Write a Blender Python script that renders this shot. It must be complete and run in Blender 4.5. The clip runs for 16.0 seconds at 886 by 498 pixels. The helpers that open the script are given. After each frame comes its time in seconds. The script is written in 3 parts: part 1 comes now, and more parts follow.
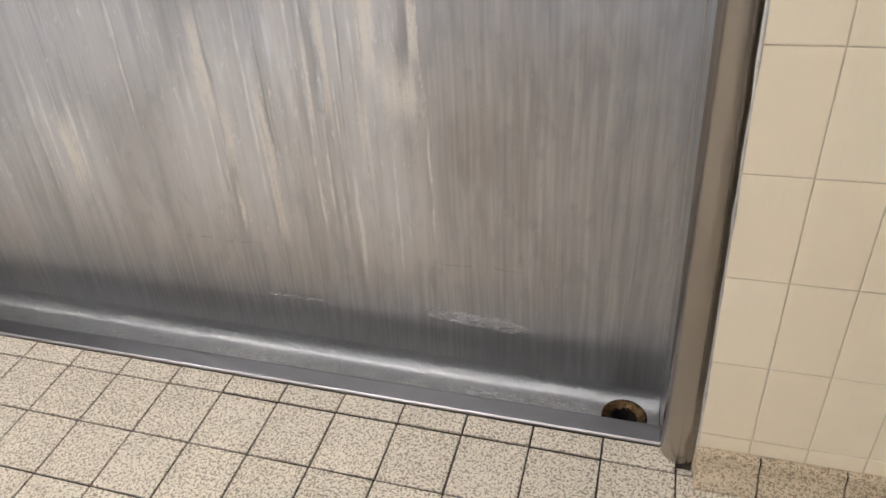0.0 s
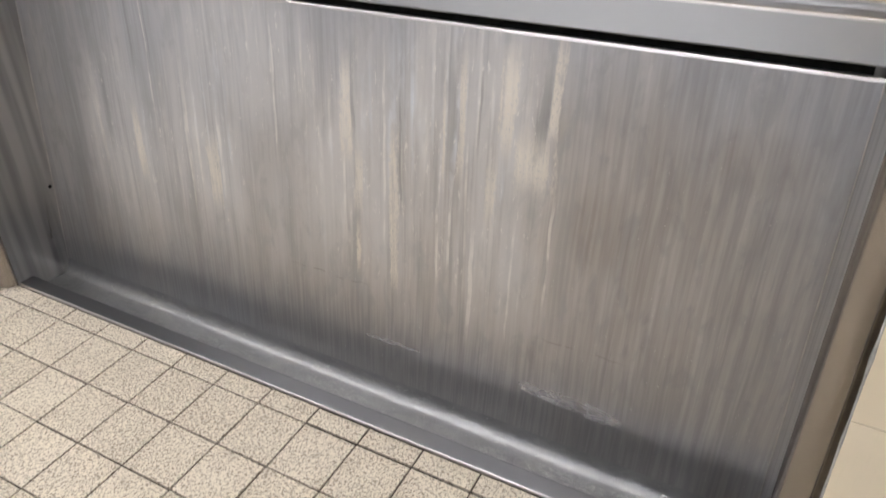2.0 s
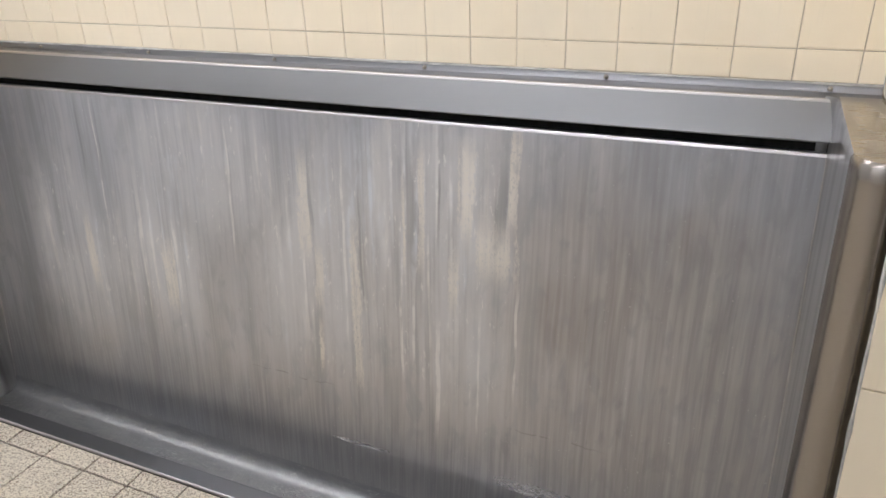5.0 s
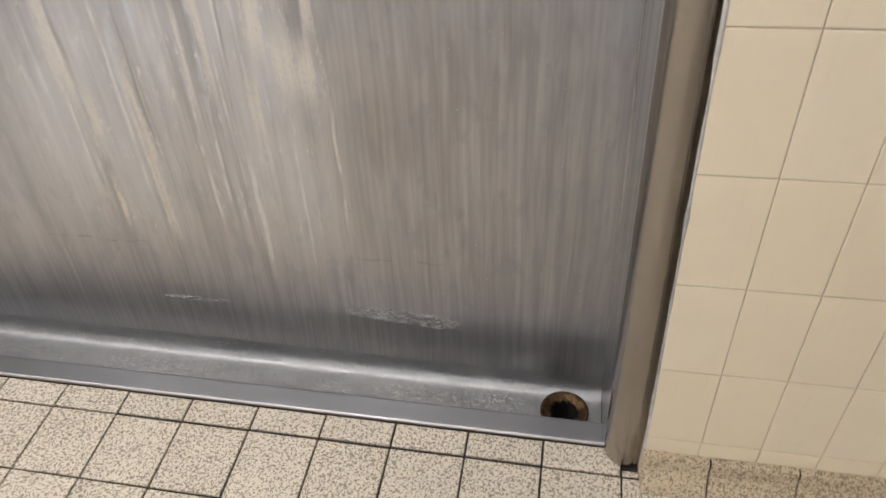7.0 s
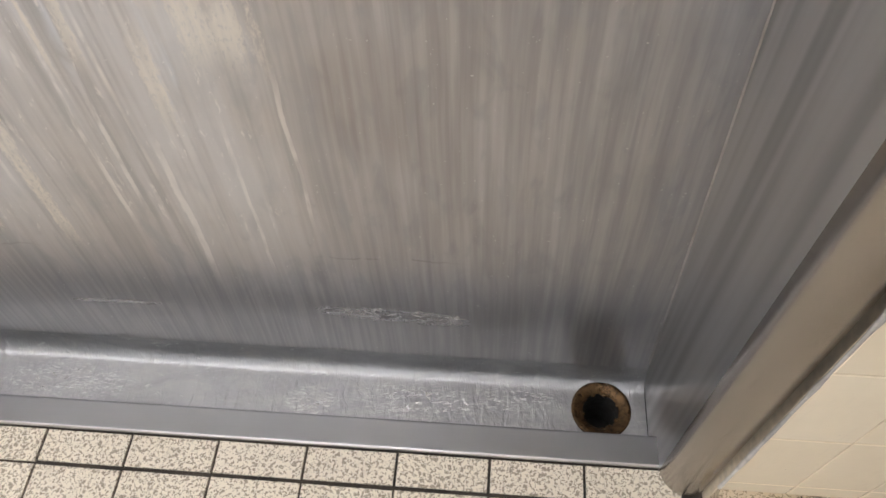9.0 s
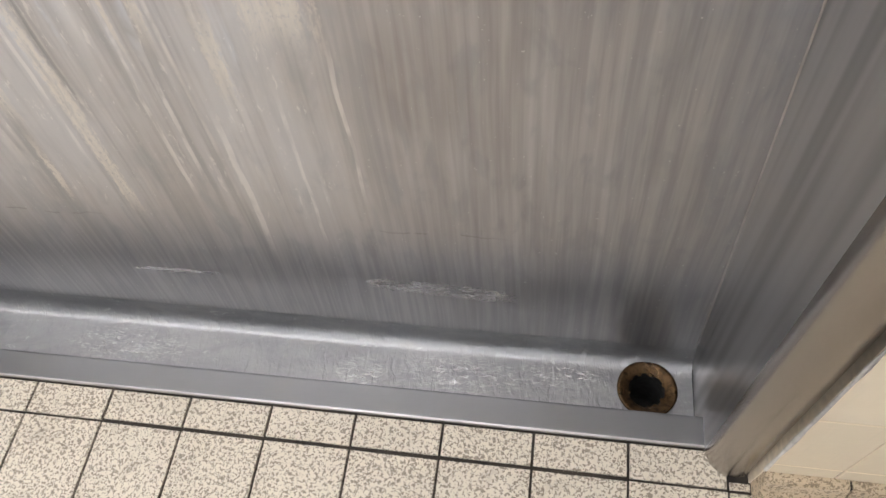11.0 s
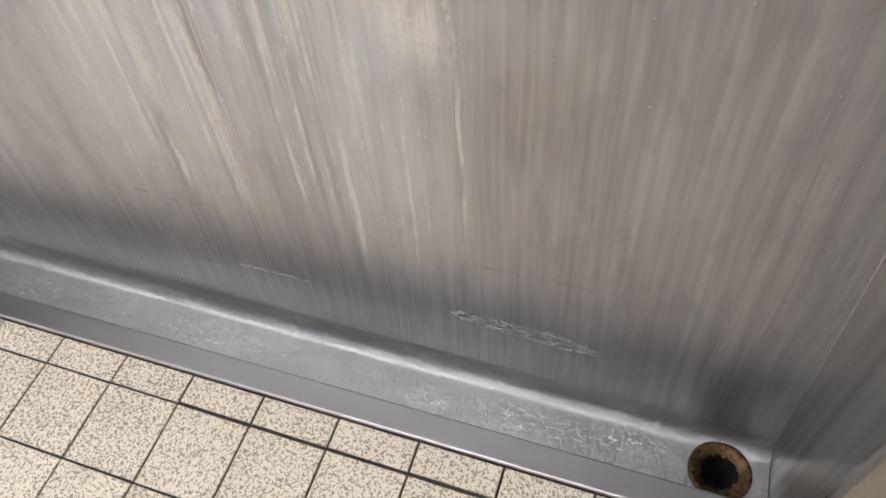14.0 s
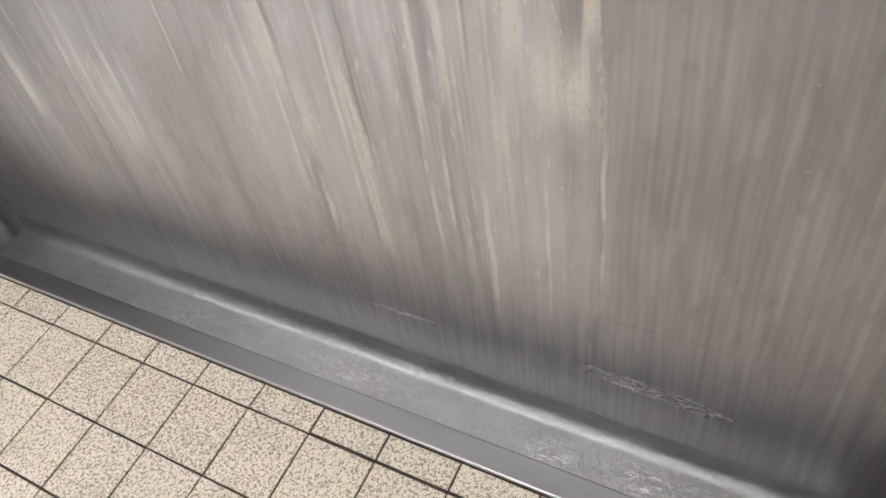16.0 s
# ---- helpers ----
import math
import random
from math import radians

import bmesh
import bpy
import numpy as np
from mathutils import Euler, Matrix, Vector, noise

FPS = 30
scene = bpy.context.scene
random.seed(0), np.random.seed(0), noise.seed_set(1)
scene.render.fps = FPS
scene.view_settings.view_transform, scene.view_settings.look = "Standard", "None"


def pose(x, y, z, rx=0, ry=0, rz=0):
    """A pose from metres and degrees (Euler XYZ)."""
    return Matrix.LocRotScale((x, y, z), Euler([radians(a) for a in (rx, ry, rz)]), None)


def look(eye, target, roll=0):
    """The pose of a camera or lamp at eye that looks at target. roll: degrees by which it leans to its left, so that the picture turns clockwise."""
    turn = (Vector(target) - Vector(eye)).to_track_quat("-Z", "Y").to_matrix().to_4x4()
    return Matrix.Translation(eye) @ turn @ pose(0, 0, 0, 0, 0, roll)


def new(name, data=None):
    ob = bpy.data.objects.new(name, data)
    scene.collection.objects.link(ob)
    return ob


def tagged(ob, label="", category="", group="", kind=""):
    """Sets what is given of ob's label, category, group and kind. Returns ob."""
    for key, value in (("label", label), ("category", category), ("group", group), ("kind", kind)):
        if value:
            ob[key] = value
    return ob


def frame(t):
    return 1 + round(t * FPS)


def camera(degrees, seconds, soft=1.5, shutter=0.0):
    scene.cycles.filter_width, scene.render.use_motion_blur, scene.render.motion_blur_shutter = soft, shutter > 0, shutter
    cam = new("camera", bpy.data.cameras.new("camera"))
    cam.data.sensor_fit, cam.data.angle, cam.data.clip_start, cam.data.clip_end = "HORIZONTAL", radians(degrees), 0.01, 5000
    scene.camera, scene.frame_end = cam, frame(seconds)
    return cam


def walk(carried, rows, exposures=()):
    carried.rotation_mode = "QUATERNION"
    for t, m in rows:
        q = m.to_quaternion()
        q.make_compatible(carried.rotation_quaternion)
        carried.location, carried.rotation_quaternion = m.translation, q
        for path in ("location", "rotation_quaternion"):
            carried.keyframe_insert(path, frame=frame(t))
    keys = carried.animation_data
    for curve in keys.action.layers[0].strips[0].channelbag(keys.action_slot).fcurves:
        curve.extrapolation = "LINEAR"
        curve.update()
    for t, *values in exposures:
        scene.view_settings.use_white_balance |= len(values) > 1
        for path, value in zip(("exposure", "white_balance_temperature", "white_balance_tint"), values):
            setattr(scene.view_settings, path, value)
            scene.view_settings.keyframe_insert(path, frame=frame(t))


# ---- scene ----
cam = camera(63.9, 16.0, shutter=0.3)
# the picture's brightness and white balance drift a little
EXPOSURES = [(0, 0.0, 6500, 10), (1.5, 0.0, 6500, 10), (2.0, 0.04, 6400, 10), (2.5, -0.09, 6260, 10), (3.0, -0.13, 6220, 10), (3.5, -0.10, 6200, 10), (6, -0.13, 6290, 10), (6.6, 0.0, 6500, 10), (8, 0.0, 6600, 10), (8.5, 0.02, 6500, 10), (9, 0.17, 6420, 10), (12, 0.19, 6330, 10), (14.5, 0.15, 6330, 10), (16, 0.06, 6400, 10)]
PATH = [
    (0, (0.347, -0.983, 1.312), (-0.184, 0.528, 0.114), -5.8),
    (0.5, (0.31, -0.976, 1.313), (-0.248, 0.528, 0.117), -6.9),
    (1, (0.322, -0.95, 1.322), (-0.36, 0.482, 0.104), -6.8),
    (1.5, (0.318, -0.942, 1.337), (-0.445, 0.44, 0.11), -5.2),
    (2, (0.3, -0.972, 1.355), (-0.492, 0.513, 0.274), -0.7),
    (2.5, (0.284, -0.992, 1.368), (-0.512, 0.576, 0.415), 0.6),
    (3, (0.277, -0.99, 1.369), (-0.532, 0.604, 0.471), -0.2),
    (3.5, (0.281, -0.969, 1.361), (-0.531, 0.635, 0.485), -1.0),
    (6, (0.315, -0.94, 1.337), (-0.315, 0.741, 0.454), -2.3),
    (6.5, (0.346, -0.865, 1.297), (-0.101, 0.725, 0.17), -1.2),
    (7, (0.321, -0.76, 1.29), (-0.01, 0.677, -0.062), -4.5),
    (7.5, (0.218, -0.623, 1.256), (0.047, 0.711, -0.225), -5.8),
    (8, (0.16, -0.533, 1.232), (0.061, 0.738, -0.309), -5.4),
    (8.5, (0.166, -0.368, 1.207), (0.054, 0.788, -0.421), -4.1),
    (9, (0.163, -0.283, 1.194), (-0.006, 0.781, -0.491), -5.1),
    (11.5, (0.168, -0.299, 1.204), (-0.16, 0.697, -0.498), -11.2),
    (12, (0.158, -0.3, 1.203), (-0.199, 0.707, -0.488), -10.8),
    (12.5, (0.146, -0.31, 1.204), (-0.243, 0.713, -0.47), -10.0),
    (13, (0.144, -0.32, 1.206), (-0.289, 0.717, -0.449), -9.6),
    (13.5, (0.142, -0.325, 1.207), (-0.336, 0.726, -0.427), -9.4),
    (14, (0.142, -0.325, 1.206), (-0.381, 0.737, -0.406), -9.4),
    (14.5, (0.134, -0.323, 1.21), (-0.445, 0.766, -0.365), -9.2),
    (15, (0.126, -0.341, 1.218), (-0.555, 0.752, -0.312), -11.3),
    (15.5, (0.118, -0.343, 1.232), (-0.653, 0.719, -0.278), -14.3),
    (16, (0.11, -0.35, 1.237), (-0.72, 0.693, -0.254), -15.8),
]
walk(cam, [(t, look(eye, target, roll)) for t, eye, target, roll in PATH], EXPOSURES)

LAMP_COLOUR = (0.98, 0.963, 1.0)
LAMPS = [(-1.3, -0.45, 3.3, 25.3), (-0.7, -3.0, 2.6, 29.0)]
STEEL_COOL, STEEL_WARM = (0.39, 0.40, 0.43), (0.45, 0.432, 0.425)
STEEL_DULL, STEEL_DARK = (0.50, 0.495, 0.50), (0.29, 0.285, 0.29)
FILM_COLOUR, CRUST_COLOUR = (0.59, 0.58, 0.575), (0.67, 0.63, 0.565)
# fields of lime film, cream crust and brown runs on the back panel: x, z, half width, half height
FILM = [(-0.30, 0.85, 0.12, 0.07), (-0.33, 0.72, 0.26, 0.36), (-0.60, 0.56, 0.24, 0.42), (-1.13, 0.52, 0.22, 0.34), (-0.27, 0.42, 0.16, 0.30), (-0.93, 0.80, 0.30, 0.22), (-1.45, 0.45, 0.2, 0.4)]
# runs on the back panel: x, lower end, upper end, half width
CRUST = [(-0.646, 0.60, 0.86, 0.015), (-0.613, 0.48, 0.65, 0.011), (-0.614, 0.30, 0.45, 0.007), (-0.513, 0.28, 0.72, 0.010), (-0.131, 0.735, 0.97, 0.009), (-0.172, 0.62, 0.76, 0.040), (-0.262, 0.53, 0.68, 0.012), (-0.34, 0.62, 0.90, 0.008), (-0.235, 0.70, 0.92, 0.016), (-0.385, 0.60, 0.86, 0.005), (-1.09, 0.38, 0.58, 0.02), (-1.37, 0.40, 0.62, 0.014)]
LINES = [(-0.391, 0.32, 0.70, 0.0032), (-0.360, 0.34, 0.60, 0.0038), (-0.655, 0.46, 0.66, 0.003), (-0.54, 0.40, 0.90, 0.003), (-0.30, 0.20, 0.50, 0.005), (-0.115, 0.35, 0.62, 0.003), (-1.06, 0.40, 0.66, 0.005), (-1.29, 0.60, 0.95, 0.003), (-0.86, 0.55, 0.92, 0.003), (-0.20, 0.22, 0.55, 0.003)]
SCARS = [(-0.628, 0.66, 0.86, 0.005), (-1.345, 0.74, 0.95, 0.003), (-1.28, 0.74, 0.95, 0.0025), (-0.156, 0.72, 0.90, 0.010), (-0.128, 0.18, 0.27, 0.012), (-0.495, 0.50, 0.80, 0.003), (-0.30, 0.68, 0.86, 0.003)]
SPLASH = [(-0.02, 0.112, 0.14, 0.024), (-0.125, 0.118, 0.035, 0.018), (0.06, 0.102, 0.07, 0.02), (-0.52, 0.112, 0.10, 0.008)]
# the last entry is a dark brown spot above the drain
BROWN = [(-0.03, 0.57, 0.05, 0.12), (0.26, 0.78, 0.13, 0.08), (0.02, 0.58, 0.03, 0.14), (0.33, 0.10, 0.05, 0.07)]

# ---- world, lamps ----
world = bpy.data.worlds.new("world")
scene.world = world
world.use_nodes = True
world.node_tree.nodes["Background"].inputs[0].default_value = (0.9, 0.95, 1.0, 1)
world.node_tree.nodes["Background"].inputs[1].default_value = 0.02


# ---- materials ----
class Mat:
    """A node material under construction."""

    def __init__(self, name):
        self.m = bpy.data.materials.new(name)
        self.m.use_nodes = True
        self.t = self.m.node_tree
        self.b = self.t.nodes["Principled BSDF"]
        self.pos = self.t.nodes.new("ShaderNodeNewGeometry").outputs["Position"]

    def put(self, sock, v):
        if isinstance(v, (int, float)):
            sock.default_value = v
        elif isinstance(v, tuple):
            sock.default_value = (*v, 1) if len(sock.default_value) == 4 and len(v) == 3 else v
        else:
            self.t.links.new(v, sock)

    def math(self, op, a, b=0.0, c=0.0):
        n = self.t.nodes.new("ShaderNodeMath")
        n.operation = op
        for i, v in enumerate((a, b, c)):
            self.put(n.inputs[i], v)
        return n.outputs[0]

    def scaled(self, scale, src=None, shift=(0, 0, 0)):
        n = self.t.nodes.new("ShaderNodeMapping")
        self.put(n.inputs["Vector"], src or self.pos)
        n.inputs["Scale"].default_value = scale
        n.inputs["Location"].default_value = shift
        return n.outputs[0]

    def noise(self, scale, detail=3.0, rough=0.55, distort=0.0, shift=(0, 0, 0), src=None):
        n = self.t.nodes.new("ShaderNodeTexNoise")
        self.put(n.inputs["Vector"], self.scaled(scale, src, shift))
        n.inputs["Scale"].default_value = 1.0
        n.inputs["Detail"].default_value = detail
        n.inputs["Roughness"].default_value = rough
        n.inputs["Distortion"].default_value = distort
        return n.outputs[0]

    def step(self, v, lo, hi, a=0.0, b=1.0):
        n = self.t.nodes.new("ShaderNodeMapRange")
        n.interpolation_type = "SMOOTHSTEP"
        self.put(n.inputs["Value"], v)
        for k, x in (("From Min", lo), ("From Max", hi), ("To Min", a), ("To Max", b)):
            n.inputs[k].default_value = x
        return n.outputs[0]

    def mix(self, f, a, b):
        n = self.t.nodes.new("ShaderNodeMix")
        n.data_type = "RGBA"
        self.put(n.inputs[0], f)
        self.put(n.inputs[6], a)
        self.put(n.inputs[7], b)
        return n.outputs[2]

    def bump(self, height, dist, strength=1.0, normal=None):
        n = self.t.nodes.new("ShaderNodeBump")
        n.inputs["Strength"].default_value = strength
        n.inputs["Distance"].default_value = dist
        self.put(n.inputs["Height"], height)
        if normal:
            self.put(n.inputs["Normal"], normal)
        return n.outputs[0]

    def random(self):
        return self.t.nodes.new("ShaderNodeObjectInfo").outputs["Random"]

    def island(self):
        return self.t.nodes.new("ShaderNodeNewGeometry").outputs["Random Per Island"]

    def xyz(self):
        n = self.t.nodes.new("ShaderNodeSeparateXYZ")
        self.put(n.inputs[0], self.pos)
        return n.outputs

    def done(self, **kw):
        for k, v in kw.items():
            self.put(self.b.inputs[k.replace("_", " ")], v)
        return self.m


def plain(name, col, rough, metal=0.0, vary=0.12, grain=60.0):
    m = Mat(name)
    n = m.noise((grain,) * 3, 4)
    big = m.noise((3, 3, 3), 3)
    dark = tuple(c * (1 - 2 * vary) for c in col)
    f = m.math("ADD", m.math("MULTIPLY", n, 0.5), m.math("MULTIPLY", big, 0.5))
    return m.done(Base_Color=m.mix(m.step(f, 0.3, 0.7), dark, col), Metallic=metal,
                  Roughness=m.step(n, 0.3, 0.7, rough * 0.85, min(1, rough * 1.15)), Normal=m.bump(n, 0.0004))


def gauss(m, axes, x0, z0, sx, sz, second=2):
    """A soft elliptical spot in x and a second axis."""
    dx = m.math("DIVIDE", m.math("SUBTRACT", axes[0], x0), sx)
    dz = m.math("DIVIDE", m.math("SUBTRACT", axes[second], z0), sz)
    r = m.math("ADD", m.math("MULTIPLY", dx, dx), m.math("MULTIPLY", dz, dz))
    return m.step(r, 0.0, 1.0, 1.0, 0.0)


def total(m, parts):
    s = parts[0]
    for p in parts[1:]:
        s = m.math("MAXIMUM", s, p)
    return s


def run_mask(m, u, z, x0, z0, z1, w, frayed):
    """A run of lime or dirt: upright, ragged at its sides, fading out at both ends."""
    off = m.math("DIVIDE", m.math("ABSOLUTE", m.math("SUBTRACT", u, x0)), w)
    side = m.step(m.math("ADD", off, frayed), 0.75, 1.25, 1.0, 0.0)
    ends = m.math("MULTIPLY", m.step(z, z0 - 0.03, z0 + 0.06), m.step(z, z1 - 0.07, z1 + 0.03, 1.0, 0.0))
    return m.math("MULTIPLY", side, ends)


def panel_steel():
    """Brushed steel sheet with run-down lime and dirt streaks."""
    m = Mat("streaked_steel")
    ax = m.xyz()
    x, z = ax[0], ax[2]
    # everything that ran down wanders a little sideways
    drift = m.math("MULTIPLY", m.math("SUBTRACT", m.noise((3, 0.5, 2.2), 1, 0.5), 0.5), 0.018)
    n = m.t.nodes.new("ShaderNodeCombineXYZ")
    m.put(n.inputs[0], m.math("ADD", x, drift))
    m.put(n.inputs[2], z)
    flow = n.outputs[0]
    fine = m.noise((150, 0.5, 4.0), 2.5, 0.5, 0.0, src=flow)
    runs = m.noise((46, 0.5, 2.2), 2.5, 0.5, 0.0, (3.1, 0, 1.7), flow)
    wide = m.noise((13, 0.5, 1.1), 1.5, 0.5, 0.0, src=flow)
    light = m.noise((62, 0.5, 2.2), 1.5, 0.5, 0.0, (1.3, 0, 5.1), flow)
    smear = m.noise((30, 0.5, 2.2), 2, 0.5, 0.0, (4.4, 0, 7.7), flow)
    sparse = m.noise((8, 0.5, 3.0), 2, 0.5, 0.2, (8, 0, 3))
    cloud = m.noise((5.5, 0.5, 5.0), 4, 0.6, 0.3)
    flake = m.noise((170, 0.5, 60), 4, 0.7, 0.6)
    tone = m.math("ADD", m.math("ADD", m.math("MULTIPLY", wide, 0.34), m.math("MULTIPLY", runs, 0.30)), m.math("ADD", m.math("MULTIPLY", fine, 0.22), m.math("MULTIPLY", cloud, 0.16)))
    # bare steel, bluish towards the top and the far end, brownish lower down
    hue = m.noise((8, 0.5, 1.8), 3, 0.55, 0.3, (6, 0, 2))
    warmth = m.math("ADD", m.math("MULTIPLY", gauss(m, ax, -0.15, 0.42, 1.15, 0.62), 0.38), m.math("ADD", m.math("MULTIPLY", cloud, 0.30), m.math("MULTIPLY", hue, 0.55)))
    warmth = m.math("ADD", warmth, m.step(z, 0.05, 0.40, 0.22, 0.0))
    base = m.mix(m.step(warmth, 0.44, 0.80), STEEL_COOL, STEEL_WARM)
    base = m.mix(m.math("MULTIPLY", m.step(tone, 0.45, 0.66, 0.0, 0.8), m.step(z, 0.10, 0.42, 0.45, 1.0)), base, STEEL_DULL)
    base = m.mix(m.math("MULTIPLY", m.step(tone, 0.38, 0.53, 0.6, 0.0), m.step(z, 0.02, 0.30, 0.5, 1.0)), base, STEEL_DARK)
    # soft mottling
    mottle = m.noise((26, 0.5, 9), 3, 0.6, 0.6, (7, 0, 7), flow)
    base = m.mix(m.math("MULTIPLY", m.step(mottle, 0.48, 0.66, 0.0, 0.6), m.step(z, 0.05, 0.30, 0.5, 1.0)), base, (0.33, 0.335, 0.35))
    # lime film and a broad, even, lighter field upper left, thin below a wavy line above the gutter
    reach = m.math("ADD", m.math("MULTIPLY", m.noise((6, 0.5, 0.5), 3, 0.55, 0.0, (2, 0, 0)), 0.08), m.math("MULTIPLY", runs, 0.22))
    dry = m.step(m.math("ADD", z, reach), 0.28, 0.64, 0.10, 1.0)
    film_zone = m.math("MULTIPLY", total(m, [gauss(m, ax, *p) for p in FILM]), m.step(z, 0.12, 0.42))
    paler = m.math("MULTIPLY", gauss(m, ax, -0.95, 0.80, 1.20, 0.95), 0.34)
    film = m.math("ADD", m.math("MULTIPLY", film_zone, m.step(tone, 0.38, 0.60, 0.08, 0.85)), paler)
    film = m.math("MINIMUM", m.math("MULTIPLY", film, dry), 1.0)
    # single thin light runs, in clusters, fading out below
    broken = m.noise((52, 0.5, 13), 3, 0.6, 0.5, (9, 0, 4), flow)
    whole = m.step(broken, 0.36, 0.58, 0.25, 1.0)
    both = m.math("MAXIMUM", m.step(light, 0.51, 0.70), m.step(smear, 0.52, 0.72, 0.0, 0.9))
    thin = m.math("MULTIPLY", both, m.math("MULTIPLY", m.step(sparse, 0.34, 0.66, 0.25, 1.0), m.math("ADD", m.math("MULTIPLY", film_zone, 0.8), 0.25)))
    thin = m.math("MULTIPLY", m.math("MULTIPLY", thin, whole), m.math("MULTIPLY", m.math("MAXIMUM", dry, m.step(z, 0.04, 0.22, 0.0, 0.4)), m.step(x, -1.72, -1.42, 0.15, 1.0)))
    # thicker cream crusts along a few runs, flaking
    sway = m.math("ADD", x, m.math("MULTIPLY", m.math("SUBTRACT", m.noise((9, 0.5, 6), 2, 0.5), 0.5), 0.016))
    frayed = m.math("ADD", m.math("MULTIPLY", m.math("SUBTRACT", flake, 0.5), 1.7), m.math("MULTIPLY", m.math("SUBTRACT", light, 0.5), 2.2))
    crust = total(m, [run_mask(m, sway, z, *p, frayed) for p in CRUST])
    crust = m.math("MULTIPLY", crust, m.step(m.noise((240, 0.5, 120), 3, 0.6, 0.5, (1, 0, 1)), 0.36, 0.46, 0.35, 1.0))
    crust = m.math("MULTIPLY", crust, m.math("MULTIPLY", m.step(fine, 0.34, 0.62, 0.7, 1.0), m.step(broken, 0.36, 0.48, 0.5, 1.0)))
    lines = total(m, [run_mask(m, sway, z, *p, m.math("MULTIPLY", frayed, 0.5)) for p in LINES])
    scars = total(m, [run_mask(m, sway, z, *p, frayed) for p in SCARS])
    col = m.mix(m.math("MULTIPLY", film, 0.65), base, FILM_COLOUR)
    tint = m.mix(m.step(hue, 0.42, 0.58), (0.655, 0.69, 0.735), (0.72, 0.69, 0.645))
    col = m.mix(m.math("MULTIPLY", thin, 0.8), col, tint)
    # small flakes left of a thicker coat
    chip = m.math("MULTIPLY", m.step(m.noise((120, 0.5, 34), 4, 0.65, 0.8, (2, 0, 6)), 0.57, 0.63), m.math("MULTIPLY", m.step(film_zone, 0.15, 0.6), m.step(broken, 0.50, 0.62)))
    chip = m.math("MULTIPLY", chip, dry)
    col = m.mix(m.math("MULTIPLY", chip, 0.7), col, (0.73, 0.71, 0.67))
    col = m.mix(m.math("MULTIPLY", m.math("MULTIPLY", lines, whole), 0.75), col, (0.72, 0.70, 0.67))
    col = m.mix(m.math("MULTIPLY", crust, 1.0), col, CRUST_COLOUR)
    col = m.mix(m.math("MULTIPLY", scars, 0.38), col, (0.22, 0.215, 0.215))
    brown = total(m, [gauss(m, ax, *p) for p in BROWN])
    col = m.mix(m.math("MULTIPLY", brown, m.step(tone, 0.40, 0.62, 0.5, 0.12)), col, (0.27, 0.235, 0.21))
    # brownish runs below a slanting tide line at the drain end, with painted shade added
    tide = m.math("ADD", m.math("ADD", z, m.math("MULTIPLY", x, 0.36)), m.math("MULTIPLY", m.noise((9, 0.5, 0.5), 3, 0.5), 0.22))
    stained = m.math("MULTIPLY", m.math("MULTIPLY", m.step(x, -0.12, 0.06), m.step(x, 0.36, 0.44, 1.0, 0.7)), m.step(tide, 0.88, 1.06, 1.0, 0.35))
    soaked = m.noise((58, 0.5, 2.4), 3, 0.6, 0.0, (2.2, 0, 9.1), flow)
    # cool dark tone towards the end panel: painted shade of whoever holds the camera
    col = m.mix(m.math("MULTIPLY", stained, m.step(soaked, 0.34, 0.66, 0.16, 0.64)), col, m.mix(m.step(x, 0.08, 0.34), (0.272, 0.256, 0.25), (0.245, 0.246, 0.256)))
    # darker grey band below a ragged line
    line = m.math("ADD", z, m.math("ADD", m.math("MULTIPLY", m.noise((4, 0.5, 0.5), 3, 0.5, 0.0, (5, 0, 5)), 0.10), m.math("MULTIPLY", runs, 0.12)))
    col = m.mix(m.math("MULTIPLY", m.step(line, 0.24, 0.42, 0.6, 0.0), m.math("MULTIPLY", m.step(fine, 0.36, 0.62, 1.0, 0.5), m.step(x, 0.0, 0.3, 1.0, 0.6))), col, (0.26, 0.26, 0.265))
    speck = m.step(m.noise((210, 210, 210), 1, 0.5, 0.0, (5, 5, 5)), 0.765, 0.79)
    col = m.mix(m.math("MULTIPLY", speck, 0.5), col, (0.75, 0.74, 0.72))
    # ledge of dried scale, a hand's width above the gutter
    ledge = m.math("SUBTRACT", m.math("ADD", z, m.math("MULTIPLY", m.noise((14, 0.5, 0.5), 4, 0.6), 0.03)), 0.283)
    ledge_on = m.math("MULTIPLY", total(m, [gauss(m, ax, -0.01, 0.27, 0.13, 0.2), gauss(m, ax, -0.72, 0.27, 0.16, 0.2)]), m.step(m.noise((30, 0.5, 1), 3), 0.42, 0.52))
    ridge = m.math("MULTIPLY", ledge_on, m.step(m.math("ABSOLUTE", ledge), 0.0005, 0.003, 1.0, 0.0))
    col = m.mix(m.math("MULTIPLY", ridge, 0.5), col, (0.24, 0.225, 0.215))
    dull = m.math("ADD", m.math("MULTIPLY", film, 0.28), m.math("ADD", m.math("MULTIPLY", thin, 0.28), m.math("MULTIPLY", crust, 0.3)))
    metal = m.math("SUBTRACT", 0.76, m.math("MINIMUM", dull, 0.65))
    rough = m.math("ADD", 0.28, m.math("MULTIPLY", dull, 0.35))
    # splashed water film low on the sheet near the drain end, its glints painted white
    splash = total(m, [gauss(m, ax, *p) for p in SPLASH])
    drops = m.noise((46, 0.5, 80), 3, 0.6, 1.4, (4, 0, 4))
